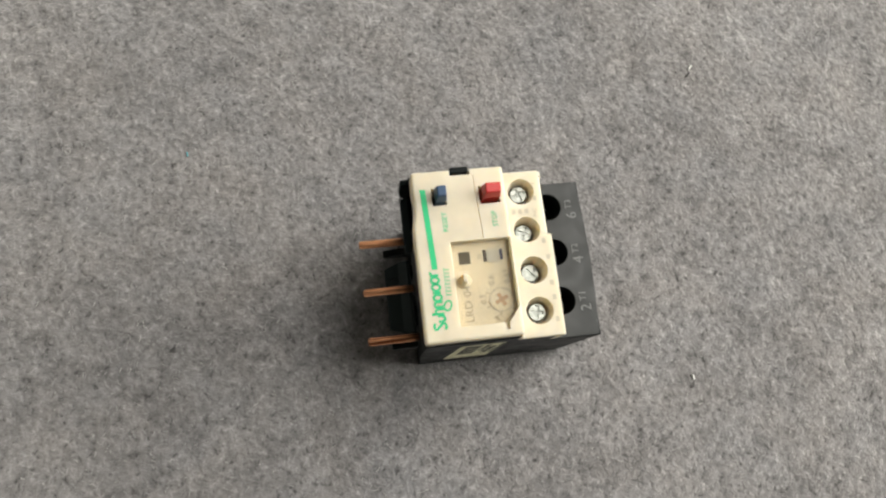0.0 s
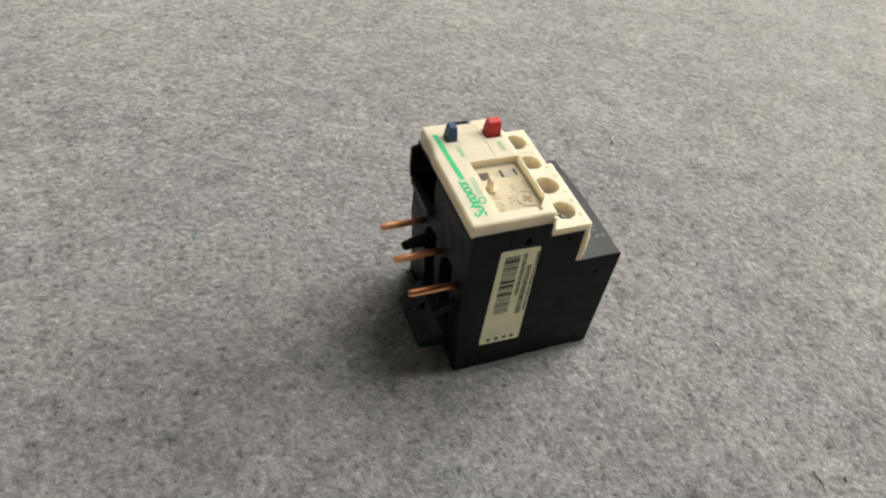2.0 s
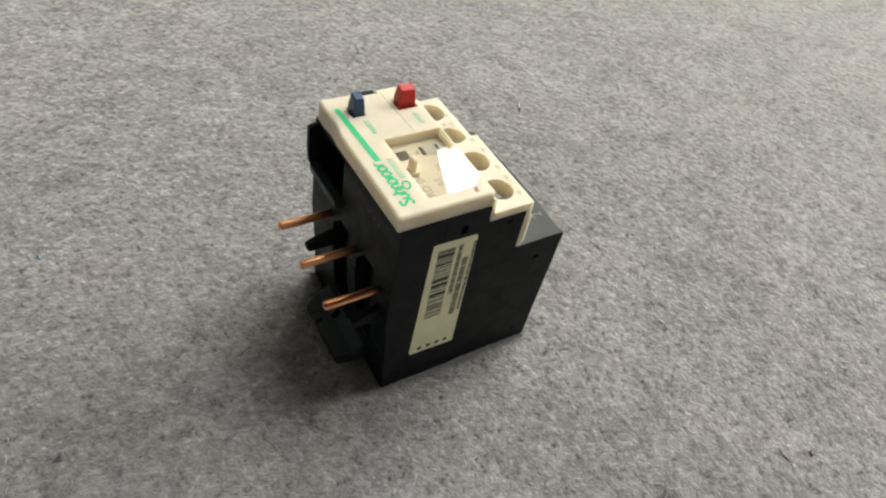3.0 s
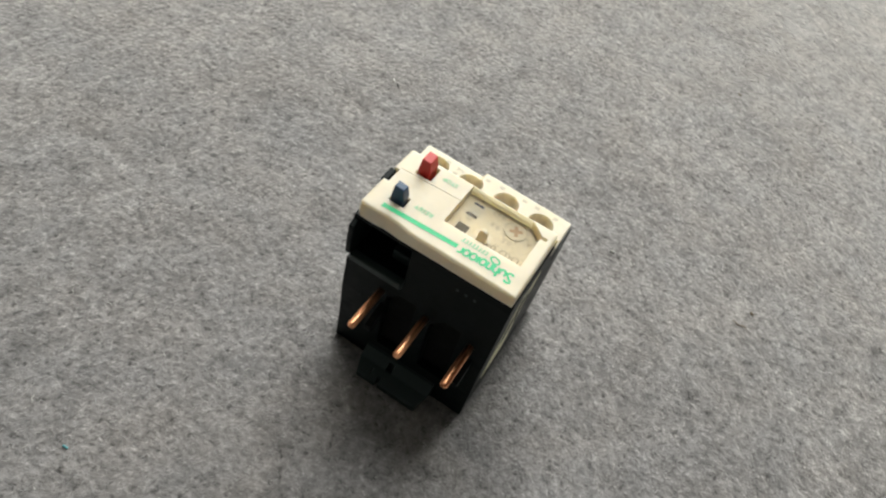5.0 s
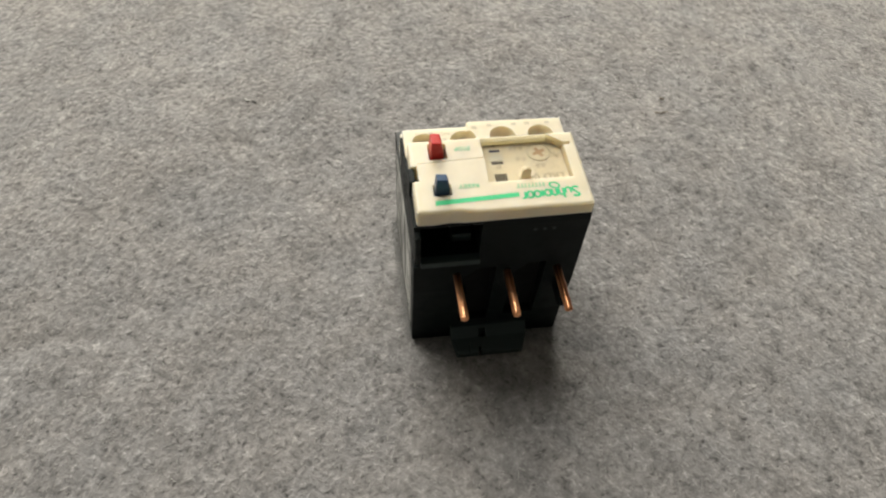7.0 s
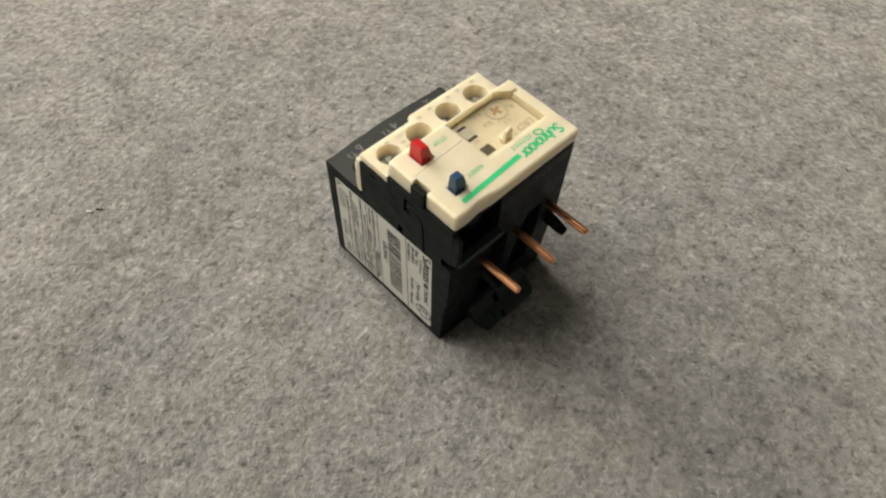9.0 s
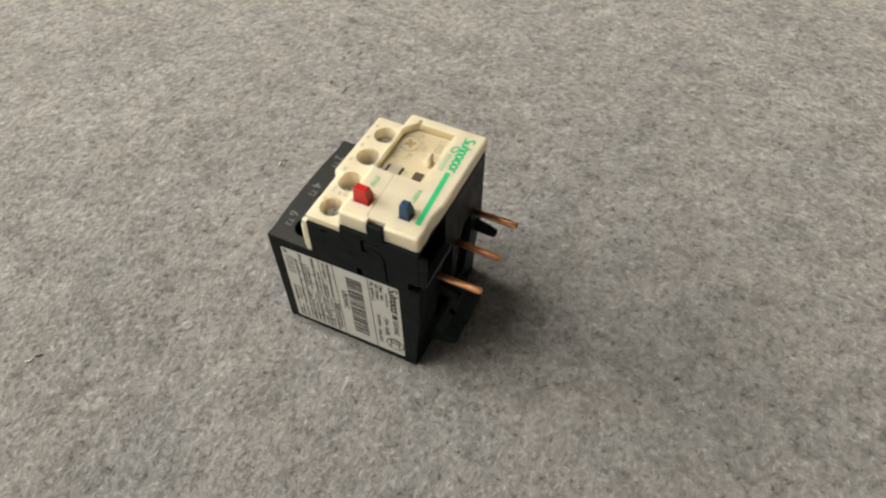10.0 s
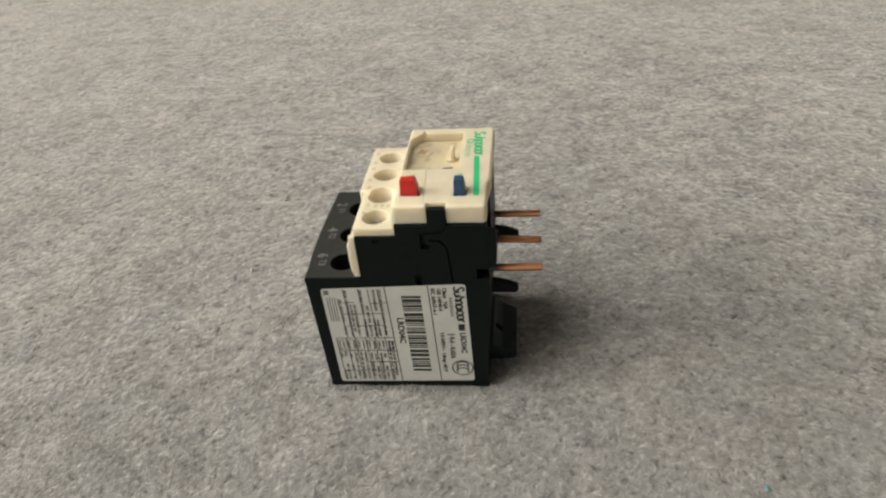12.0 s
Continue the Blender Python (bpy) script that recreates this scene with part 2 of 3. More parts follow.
def finish(bm, smooth=False):
    me = bpy.data.meshes.new("mesh")
    bmesh.ops.recalc_face_normals(bm, faces=bm.faces)
    bmesh.ops.scale(bm, vec=(MM, MM, MM), verts=bm.verts)
    bm.to_mesh(me)
    bm.free()
    if smooth:
        me.shade_smooth()
    return me


def shaped(bm, cuts=None, bevel=0.0, segments=2, angle=30, first=0.0):
    """The solid with the cutters taken out of it and its edges rounded."""
    ob = bpy.data.objects.new("raw", finish(bm))
    scene.collection.objects.link(ob)
    cutter = None
    if first:
        mod = ob.modifiers.new("round", "BEVEL")
        mod.width, mod.segments, mod.limit_method, mod.angle_limit = first * MM, 4, "ANGLE", radians(angle)
    if cuts is not None:
        cutter = bpy.data.objects.new("cutter", finish(cuts))
        scene.collection.objects.link(cutter)
        mod = ob.modifiers.new("cut", "BOOLEAN")
        mod.operation, mod.object, mod.solver, mod.use_self = "DIFFERENCE", cutter, "EXACT", True
    if bevel:
        mod = ob.modifiers.new("edge", "BEVEL")
        mod.width, mod.segments, mod.limit_method, mod.angle_limit = bevel * MM, segments, "ANGLE", radians(angle)
        mod.harden_normals = False
    deps = bpy.context.evaluated_depsgraph_get()
    me = bpy.data.meshes.new_from_object(ob.evaluated_get(deps))
    for o in (ob, cutter):
        if o:
            bpy.data.objects.remove(o)
    return me


def part(name, mesh, material, parent, label=""):
    """Links a mesh (or a bmesh) as one part under a thing or a part."""
    me = finish(mesh) if isinstance(mesh, bmesh.types.BMesh) else mesh
    me.name = name
    me.materials.clear()
    me.materials.append(material)
    ob = new(name, me)
    ob.parent = parent
    return tagged(ob, label)


def lettering(name, words, size, at, right, up, material, parent, align="CENTER", thick=0.03, label="", width=None, bold=0.0):
    """Words in the built-in font: at is the middle of the line, right and up its directions, in millimetres."""
    cu = bpy.data.curves.new("words", "FONT")
    cu.body, cu.size, cu.align_x, cu.align_y, cu.extrude, cu.resolution_u = words, size, align, "CENTER", thick, 2
    cu.offset = bold
    ob = bpy.data.objects.new("words", cu)
    scene.collection.objects.link(ob)
    me = bpy.data.meshes.new_from_object(ob.evaluated_get(bpy.context.evaluated_depsgraph_get()))
    bpy.data.objects.remove(ob)
    r, u = Vector(right), Vector(up)
    n = r.cross(u)
    xs = [v.co.x for v in me.vertices]
    k = width / (max(xs) - min(xs)) if width else 1.0
    m = Matrix((r * k, u, n)).transposed().to_4x4()
    me.transform(Matrix.Scale(MM, 4) @ Matrix.Translation(at) @ m)
    return part(name, me, material, parent, label)


# ---- the setting: felt sheet and a closed, unseen room added round it ----
DENTS = ((0.014, 0.148, 0.011, 0.125), (0.100, 0.089, 0.095, 0.075), (0.057, -0.085, 0.052, -0.100), (0.043, -0.105, 0.040, -0.111), (0.043, -0.059, 0.036, -0.071))


def dent(x, y):
    """Depth of the nearest short fold, in metres."""
    deep = 0.0
    for x0, y0, x1, y1 in DENTS:
        if abs(x - x0) < 0.03 and abs(y - y0) < 0.035:
            dx, dy = x1 - x0, y1 - y0
            s = min(max(((x - x0) * dx + (y - y0) * dy) / (dx * dx + dy * dy), 0.0), 1.0)
            wiggle = 0.0012 * math.sin(9.0 * s)
            away = math.hypot(x - x0 - s * dx + wiggle, y - y0 - s * dy)
            deep = max(deep, math.exp(-(away / 0.0019) ** 2) * (0.4 + 0.6 * math.sin(math.pi * min(max(s, 0.1), 0.9))))
    return 0.0011 * deep


def felt_height(x, y):
    """Soft unevenness of the cloth, in metres."""
    h = 0.0010 * noise.noise(Vector((x * 16, y * 16, 0.3))) + 0.0004 * noise.noise(Vector((x * 60, y * 60, 1.7)))
    h += 0.0002 * noise.noise(Vector((x * 260, y * 260, 4.1)))
    h -= dent(x, y)
    h += 0.018 * (min(max(y, -0.03), 0.0225) - 0.0225)
    inside = max(abs(x - 0.024) - 0.027, abs(y + 0.001) - 0.0245)
    return h - 0.0008 if inside > 0.004 else h - 0.001


def felt_lines():
    fine = np.arange(-0.17, 0.2401, 0.0019)
    out = 0.24 + 0.0019 * np.cumsum(1.12 ** np.arange(1, 60))
    out = out[out < 1.72]
    low = -0.17 - 0.0019 * np.cumsum(1.12 ** np.arange(1, 60))
    low = low[low > -1.72]
    return np.concatenate([[-1.72], low[::-1], fine, out, [1.72]])


xs, ys = felt_lines(), -felt_lines()[::-1]
verts = [(x, y, felt_height(x, y)) for y in ys for x in xs]
wide = len(xs)
faces = [(j * wide + i, j * wide + i + 1, (j + 1) * wide + i + 1, (j + 1) * wide + i) for j in range(len(ys) - 1) for i in range(wide - 1)]
me = bpy.data.meshes.new("floor")
me.from_pydata(verts, [], faces)
me.shade_smooth()
me.materials.append(FELT)
felt = tagged(new("floor", me), "mottled grey felt cloth laid flat as the ground", "felt", kind="structure")


def wall(name, outline, holes=(), label="plain painted wall", mat=PAINT):
    bm = bmesh.new()
    box(bm, *[v * 1000 for v in outline])
    cuts = None
    if holes:
        cuts = bmesh.new()
        for h in holes:
            box(cuts, *[v * 1000 for v in h])
    me = shaped(bm, cuts)
    me.name = name
    me.materials.append(mat)
    return tagged(new(name, me), label, "wall", kind="structure")


H = 1.9
wall("wall_east", (1.7, 1.8, -1.8, 1.8, -0.02, H), [(1.6, 1.9, -0.55, 1.15, 0.55, 1.45)], "unseen painted wall with an assumed wide window opening")
wall("wall_west", (-1.8, -1.7, -1.8, 1.8, -0.02, H), (), "unseen wall kept dark to deepen the shadows", PAINT_DIM)
wall("wall_north", (-1.7, 1.7, 1.7, 1.8, -0.02, H), (), "unseen wall kept pale to bounce light at the relay", PAINT_BOUNCE)
wall("wall_south", (-1.7, 1.7, -1.8, -1.7, -0.02, H), (), "unseen plain grey painted wall")
wall("ceiling", (-1.8, 1.8, -1.8, 1.8, H, H + 0.08), [(0.47, 1.37, -0.27, 0.97, H - 0.1, H + 0.2)], "unseen ceiling with an opening added for the overhead lamp")


# ---- the overload relay ----
relay = tagged(new("overload_relay"), "cream and black overload relay with three copper pins", "relay")
relay.empty_display_size = 0.02
relay.matrix_basis = Matrix.Translation((0.0006, -0.0005, 0.0)) @ Matrix.Diagonal((1.04, 1.03, 1.0, 1.0))

SIDE, TOP, DX = -24.8, 67.4, 0.8
# housing: side outline, then pockets and grooves taken out
side = [(-0.6, -2.6), (48.1, -2.2), (48.7, -0.6), (50.0, 43.5), (33.6, 43.5), (33.6, 57.8), (22.3, 57.8), (22.3, 62.9), (-2.0, 62.9), (-2.5, 59.4), (-2.5, 30.0), (-1.0, 12.0)]
solid = prism(bmesh.new(), side, "y", SIDE, 22.5)
cuts = bmesh.new()
box(cuts, -6, 9, 4.4, 20.9, 47.6, 60.6)
box(cuts, 5.6, 23.0, -20.2, 1.0, 60.6, 66.0)
prism(cuts, [(8.2, 9.0), (8.2, 36.0), (4.2, 40.2), (-1.2, 40.2), (-1.2, 9.0)], "x", -6, 12)
prism(cuts, [(-6.2, 11.0), (-6.2, 36.0), (-10.2, 41.0), (-15.6, 41.0), (-15.6, 11.0)], "x", -6, 12)
box(cuts, -6, 1.0, 16.2, 24, 43.0, 46.6)
# screw wells of the main terminals
for y in (15.0, 0.9, -13.8):
    prism(cuts, circle(39.8, y, 4.1), "z", 31, 50)
box(cuts, 23.5, 33.3, -24.3, 21.6, 53.6, 60.0)
# the top face falls a little towards the latch
prism(cuts, [(-28, 62.9), (26, 61.4), (26, 68), (-28, 68)], "x", -8, 22.3)
# slots and seams in the two flanks
for x0, x1, z0, z1 in ((13.3, 15.7, 53.5, 55.2), (14.6, 15.7, 54.0, 58.9), (16.4, 18.2, 40.5, 44.4)):
    box(cuts, x0, x1, 21.0, 23.5, z0, z1)
box(cuts, 26.7, 29.0, 21.75, 23.5, 56.0, 56.9)
for line in ([(8.6, 62.4), (8.6, 60.9), (10.2, 59.1), (15.2, 58.9)], [(13.2, 56.5), (10.5, 56.4), (8.5, 54.0), (7.6, 41.6)]):
    prism(cuts, stroke(line, 0.6), "y", 21.5, 23.5)
for x0, x1, z0, z1 in ((14.4, 16.2, 56.2, 58.8), (41.4, 43.4, 36.4, 37.4), (9.6, 9.8, 53, 61.5), (43.2, 43.5, 0.8, 5.0)):
    box(cuts, x0, x1, SIDE - 1.0, SIDE + 1.1, z0, z1)
box(cuts, 27.9, 29.9, SIDE - 1.0, SIDE + 0.44, 55.0, 56.0)
part("housing", shaped(solid, cuts, 0.28), BLACK, relay, "satin black moulded housing")
for x0, x1, y0, y1, z0, z1 in ((26.6, 29.1, 21.7, 21.9, 55.9, 57.0), (27.8, 30.0, SIDE + 0.3, SIDE + 0.5, 54.9, 56.1)):
    part("slot_dark_fill", box(bmesh.new(), x0, x1, y0, y1, z0, z1), HOLLOW, relay)
bm = box(bmesh.new(), 2.0, 20.0, -16.5, 9.0, 8.0, 42.0)
part("pocket_dark_fill", bm, HOLLOW, relay)
part("pocket_latch", shaped(box(bmesh.new(), 2.0, 9.6, 6.0, 11.5, 47.4, 51.0), None, 0.4), TEAL, relay)
# wing and ledge round the pocket
bm = prism(bmesh.new(), [(-2.2, 46.6), (-4.4, 47.4), (-4.8, 52.0), (-4.8, 59.4), (-2.2, 60.2)], "y", 20.8, 22.4)
part("side_wing", shaped(bm, None, 0.3), BLACK, relay)
bm = prism(bmesh.new(), [(-2.2, 43.6), (-4.4, 45.2), (-4.6, 47.6), (-2.2, 48.0)], "y", 4.3, 20.7)
part("ledge", shaped(bm, None, 0.3), TEAL, relay)

# charcoal lid on the main terminals
bm = prism(bmesh.new(), [(34.7, SIDE + 0.15), (49.4, SIDE + 0.15), (50.25, -12.5), (50.5, 0.0), (50.25, 12.0), (49.4, 22.35), (34.7, 22.35)], "z", 43.52, 43.95)
cuts = bmesh.new()
for y in (15.0, 0.9, -13.8):
    prism(cuts, circle(39.8, y, 4.1), "z", 40, 50)
block = part("terminal_lid", shaped(bm, cuts, 0.12), BLOCK, relay, "charcoal matt plastic lid")
for y in (15.0, 0.9, -13.8):
    bm = prism(bmesh.new(), circle(39.8, y, 3.95), "z", 31.02, 31.4)
    part("well_dark_fill", bm, HOLLOW, relay)
for words, sub, y in (("6", "T3", 11.9), ("4", "T2", -1.9), ("2", "T1", -16.4)):
    lettering("marking", words, 4.6, (46.9, y, 43.96), (0, 1, 0), (-1, 0, 0), WHITE_INK, block, label="pale printed number")
    lettering("marking", sub, 2.8, (46.3, y + 3.5, 43.96), (0, 1, 0), (-1, 0, 0), WHITE_INK, block)

# cream front cover
outline = [(-2.3, 21.75), (-2.5, 17.0), (-2.2, 13.5), (-2.4, 10.5), (-3.2, 6.5), (-3.3, -24.35), (22.6, -24.35), (22.6, 21.75)]
solid = prism(bmesh.new(), outline, "z", 60.9, TOP)
cuts = bmesh.new()
WINDOW = [(6.1, 1.8), (22.1, 1.8), (22.1, -16.8), (18.9, -20.8), (6.1, -20.8)]
prism(cuts, WINDOW, "z", 60, 70)
box(cuts, 17.6, 18.8, -22.6, -20.7, 66.0, 70)
box(cuts, 8.1, 13.5, 20.0, 24, 60, 70)
box(cuts, 2.75, 6.5, 12.0, 16.7, 60, 70)
box(cuts, 15.35, 20.9, 11.5, 16.4, 60, 70)
prism(cuts, stroke([(14.2, 19.9), (15.0, 1.3)], 0.16), "z", TOP - 0.3, 70)
prism(cuts, [(-28, 55), (26, 55), (26, 61.75), (-28, 62.95)], "x", -6.0, 26.0)
prism(cuts, [(-7.0, 57.0), (-1.9, 60.6), (-3.5, 64.2), (-7.0, 64.2)], "y", -30, 26)
cover = part("front_cover", shaped(solid, cuts, 0.18, 2, 30, 0.9), CREAM, relay, "cream plastic front cover")
# black sheet under the buttons, put there as the shade of their openings
bm = box(bmesh.new(), -1.6, 22.0, 11.0, 19.8, 61.7, 62.3)
part("opening_shade", bm, HOLLOW, relay)
bm = prism(bmesh.new(), [(8.3, 60.9), (10.0, 59.3), (13.3, 59.1), (13.3, 66.8), (8.3, 66.8)], "y", 20.8, 22.55)
part("latch", shaped(bm, None, 0.3), BLACK, relay, "black plastic latch tab")

# adjusting window: a sunken floor with dial, slider and knob under a clear flap
LIFT = Matrix.Translation((DX * MM, 0, 1.2 * MM))


def on_floor(name, mesh, mat, parent, label=""):
    ob = part(name, mesh, mat, parent, label)
    ob.data.transform(LIFT)
    return ob


def floor_words(words, size, x, y, width=None):
    ob = lettering("marking", words, size, (x, y, 63.22), (0, 1, 0), (-1, 0, 0), TAUPE, floor_plate, width=width, bold=0.01)
    ob.data.transform(LIFT)


floor_plate = on_floor("dial_plate", prism(bmesh.new(), [(x - DX, y) for x, y in WINDOW], "z", 60.1, 63.2), CREAM_DEEP, relay, "recessed beige dial plate")
# the square opening is a flat patch, its shaded inside put into the colour
on_floor("square_opening", box(bmesh.new(), 7.4, 10.4, -4.0, -0.7, 63.2, 63.25), OPENING, floor_plate)
on_floor("slider", shaped(box(bmesh.new(), 15.0, 18.2, -4.1, -0.4, 63.2, 63.34), None, 0.05), CREAM_DEEP, floor_plate)
on_floor("slot", box(bmesh.new(), 18.4, 19.2, -3.6, -0.7, 63.2, 63.25), plastic("grey_slot", (0.045, 0.045, 0.09), 0.5), floor_plate)
on_floor("slot", box(bmesh.new(), 13.9, 14.8, -3.8, -0.6, 63.2, 63.25), plastic("brown_slot", (0.06, 0.045, 0.03), 0.5), floor_plate)
bm = prism(bmesh.new(), circle(17.4, -14.3, 3.3, 40), "z", 63.15, 63.4)
dial = on_floor("dial", shaped(bm, prism(bmesh.new(), circle(17.4, -14.3, 3.02, 40), "z", 60, 65)), TAUPE_PALE, relay, "round beige setting dial")
bm = bmesh.new()
for a in (25, 115):
    c, d = math.cos(radians(a)), math.sin(radians(a))
    prism(bm, stroke([(17.4 - 1.8 * c, -14.3 - 1.8 * d), (17.4 + 1.8 * c, -14.3 + 1.8 * d)], 1.0), "z", 63.1, 63.26 + a * 0.0002)
on_floor("cross_slot", bm, TAN, dial, "tan cross slot")
for a in (150, 205, 260, 315):
    c, d = math.cos(radians(a)), math.sin(radians(a))
    bm = prism(bmesh.new(), stroke([(17.4 + 3.4 * c, -14.3 + 3.4 * d), (17.4 + 4.4 * c, -14.3 + 4.4 * d)], 0.25), "z", 63.2, 63.24)
    on_floor("scale_mark", bm, TAUPE, floor_plate)
for words, x, y in (("0.5", 12.6, -13.8), ("0.6", 15.3, -8.9), ("0.63", 19.6, -8.2), ("A", 15.6, -19.0)):
    floor_words(words, 2.2, x, y)
floor_words("LRD 04", 3.0, 8.6, -14.6, 9.8)
floor_words("H", 1.9, 12.9, -2.3)
floor_words("A", 1.9, 21.0, -2.3)
# flag-shaped test knob
on_floor("knob_base", shaped(prism(bmesh.new(), circle(8.3, -8.5, 1.7, 24), "z", 63.2, 64.2), None, 0.3), CREAM_DEEP, relay)
fin = [(-9.8, 64.2), (-7.2, 64.2)] + [(-8.5 + 1.3 * math.cos(a), 68.0 + 1.3 * math.sin(a)) for a in np.linspace(0, math.pi, 12)]
part("test_knob", shaped(prism(bmesh.new(), fin, "x", 8.1, 9.2), None, 0.2), CREAM_DEEP, relay, "small cream flag-shaped test knob")
bm = prism(bmesh.new(), [(6.13, 1.77), (22.07, 1.77), (22.07, -16.78), (18.88, -20.77), (6.13, -20.77)], "z", TOP - 0.5, TOP - 0.06)
flap = part("clear_flap", shaped(bm, box(bmesh.new(), 7.2, 10.1, -10.8, -6.2, 60.0, 70.0)), CLEAR, relay, "clear plastic flap over the dial")

# push buttons, tapered towards the top
for name, mat, label, (x0, x1, y0, y1), lean in (("reset_button", BLUE, "dark blue push button", (3.3, 6.3, 12.6, 16.3), 0.5), ("stop_button", RED, "red push button", (16.0, 20.7, 12.5, 16.0), 0.55)):
    bm = bmesh.new()
    lo = [bm.verts.new((x, y, 62.5)) for x, y in ((x0, y0), (x1, y0), (x1, y1), (x0, y1))]
    mid = [bm.verts.new((x, y, 69.0)) for x, y in ((x0, y0), (x1, y0), (x1, y1), (x0, y1))]
    top = [bm.verts.new((x, y, z)) for x, y, z in ((x0 + lean, y0 + 0.7, 71.9), (x1 - 0.15, y0 + 0.7, 71.9), (x1 - 0.15, y1 - 0.2, 72.2), (x0 + lean, y1 - 0.2, 72.2))]
    bm.faces.new(lo), bm.faces.new(top)
    for a, b in ((lo, mid), (mid, top)):
        for i in range(4):
            bm.faces.new((a[i], a[(i + 1) % 4], b[(i + 1) % 4], b[i]))
    part(name, shaped(bm, None, 0.28, 3, 15), mat, relay, label)

# print on the cover
part("stripe", prism(bmesh.new(), [(-0.38, 16.7), (1.12, 16.6), (2.0, -5.2), (0.5, -5.1)], "z", TOP, TOP + 0.03), GREEN, cover, "bright green stripe")
lettering("marking", "RESET", 1.75, (5.4, 7.3, TOP + 0.02), (0, 1, 0), (-1, 0, 0), GREEN_PALE, cover, bold=0.03, width=5.4, label="green printed word")
lettering("marking", "STOP", 1.9, (18.7, 7.1, TOP + 0.02), (0, 1, 0), (-1, 0, 0), GREEN_PALE, cover, bold=0.03, width=4.4, label="green printed word")
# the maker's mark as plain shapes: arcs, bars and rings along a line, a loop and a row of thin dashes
def arc(cx, cy, r, a0, a1, squash=1.0, n=16):
    return [(cx - r * math.cos(radians(t)), cy + r * squash * math.sin(radians(t))) for t in np.linspace(a0, a1, n)]


def mark_shapes(w, tall):
    """One sign of the mark: a bar on its left, a ring, an open ring or an arch, w wide."""
    low = 1.9
    return {
        "wave": [[(-2.4, w * 0.92), (-2.75, w * 0.72), (-2.8, w * 0.4), (-2.55, w * 0.12), (-2.1, w * 0.12), (-1.75, w * 0.4), (-1.2, w * 0.65), (-0.75, w * 0.88), (-0.3, w * 0.88), (-0.02, w * 0.6), (0.0, w * 0.3), (-0.4, w * 0.05)]],
        "open": [arc(-0.95, w / 2, 0.95, 50, 310, w * 0.5)],
        "arch": [[(0, 0.25), (-tall, 0.25)], arc(-1.2, w / 2, 0.7, -85, 85, w * 0.6) + [(0, w - 0.2)]],
        "ring": [arc(-0.95, w / 2, 0.95, 0, 360, w * 0.5)],
        "bar": [[(0, w / 2), (-tall, w / 2)]],
        "hook": [[(0, 0.25), (-low, 0.25)], arc(-1.1, w / 2 + 0.25, 0.7, -70, 30, 0.9)],
    }


def emblem(parent, mat, length, place, stroke_width):
    """The row of signs; place turns (across, along) into a plane outline extruded as one flat shape."""
    signs = ((1.75, 2.9, "wave"), (1.45, 1.9, "open"), (1.5, 2.9, "arch"), (1.5, 1.9, "arch"), (1.5, 1.9, "ring"), (0.6, 1.9, "bar"), (1.6, 1.9, "ring"), (1.5, 1.9, "ring"), (1.1, 1.9, "hook"))
    k = length / (sum(w for w, _, _ in signs) + 0.16 * 8)
    along = 0.0
    for w, tall, kind in signs:
        bm = bmesh.new()
        for i, line in enumerate(mark_shapes(w, tall)[kind]):
            place(bm, [(p * k, (along + q) * k) for p, q in line], stroke_width, 0.004 * i)
        part("emblem_shape", bm, mat, parent)
        along += w + 0.16


def on_cover(bm, line, width, lift):
    prism(bm, stroke([(2.55 + p - q * 0.045, -21.0 + q) for p, q in line], width), "z", TOP, TOP + 0.03 + lift)


emblem(cover, GREEN, 15.2, on_cover, 0.62)
loop = [(3.5 + 1.15 * math.cos(a) + 0.25 * math.sin(a), -14.9 + 1.5 * math.sin(a)) for a in np.linspace(0, 2 * math.pi, 28, endpoint=False)]
hole = [(3.5 + 0.7 * math.cos(a) + 0.25 * math.sin(a), -14.9 + 1.0 * math.sin(a)) for a in np.linspace(0, 2 * math.pi, 28, endpoint=False)]
part("emblem_shape", shaped(prism(bmesh.new(), loop, "z", TOP, TOP + 0.03), prism(bmesh.new(), hole, "z", 60, 70)), GREEN, cover)
for i in range(8):
    bm = box(bmesh.new(), 3.4, 4.8, -12.3 + i * 0.95, -12.0 + i * 0.95, TOP, TOP + 0.02)
    box(bm, 3.4, 3.65, -12.0 + i * 0.95, -11.6 + i * 0.95, TOP, TOP + 0.02)
    part("emblem_shape", bm, GREEN_PALE, cover)

# auxiliary terminal strip, one step lower, with four screw wells
solid = prism(bmesh.new(), [(-24.9, 57.9), (-24.2, 57.88), (-24.2, 53.7), (21.5, 53.7), (21.5, 57.88), (21.8, 57.9), (21.8, 60.4), (3.6, 60.3), (2.6, 61.1), (-24.9, 60.5)], "x", 22.4, 35.0)
cuts = bmesh.new()
box(cuts, 20.0, 23.55, -26.0, 25.0, 50.0, 57.85)
box(cuts, 33.25, 36.0, -26.0, 25.0, 50.0, 57.85)
box(cuts, 33.8, 37.0, 3.1, 24.0, 57.0, 63.0)
WELLS = ((28.4, 15.9), (28.6, 4.9), (28.8, -6.7), (28.8, -17.9))
DEPTHS = (55.7, 54.4, 54.4, 55.7)
for (x, y), z in zip(WELLS, DEPTHS):
    funnel(cuts, x, y, 2.85, z, 3.8, 60.8)
strip = part("terminal_strip", shaped(solid, cuts, 0.2, 2, 30, 0.55), CREAM, relay, "cream strip with four screw wells")
screw_spin = (20, 65, 40, 80)
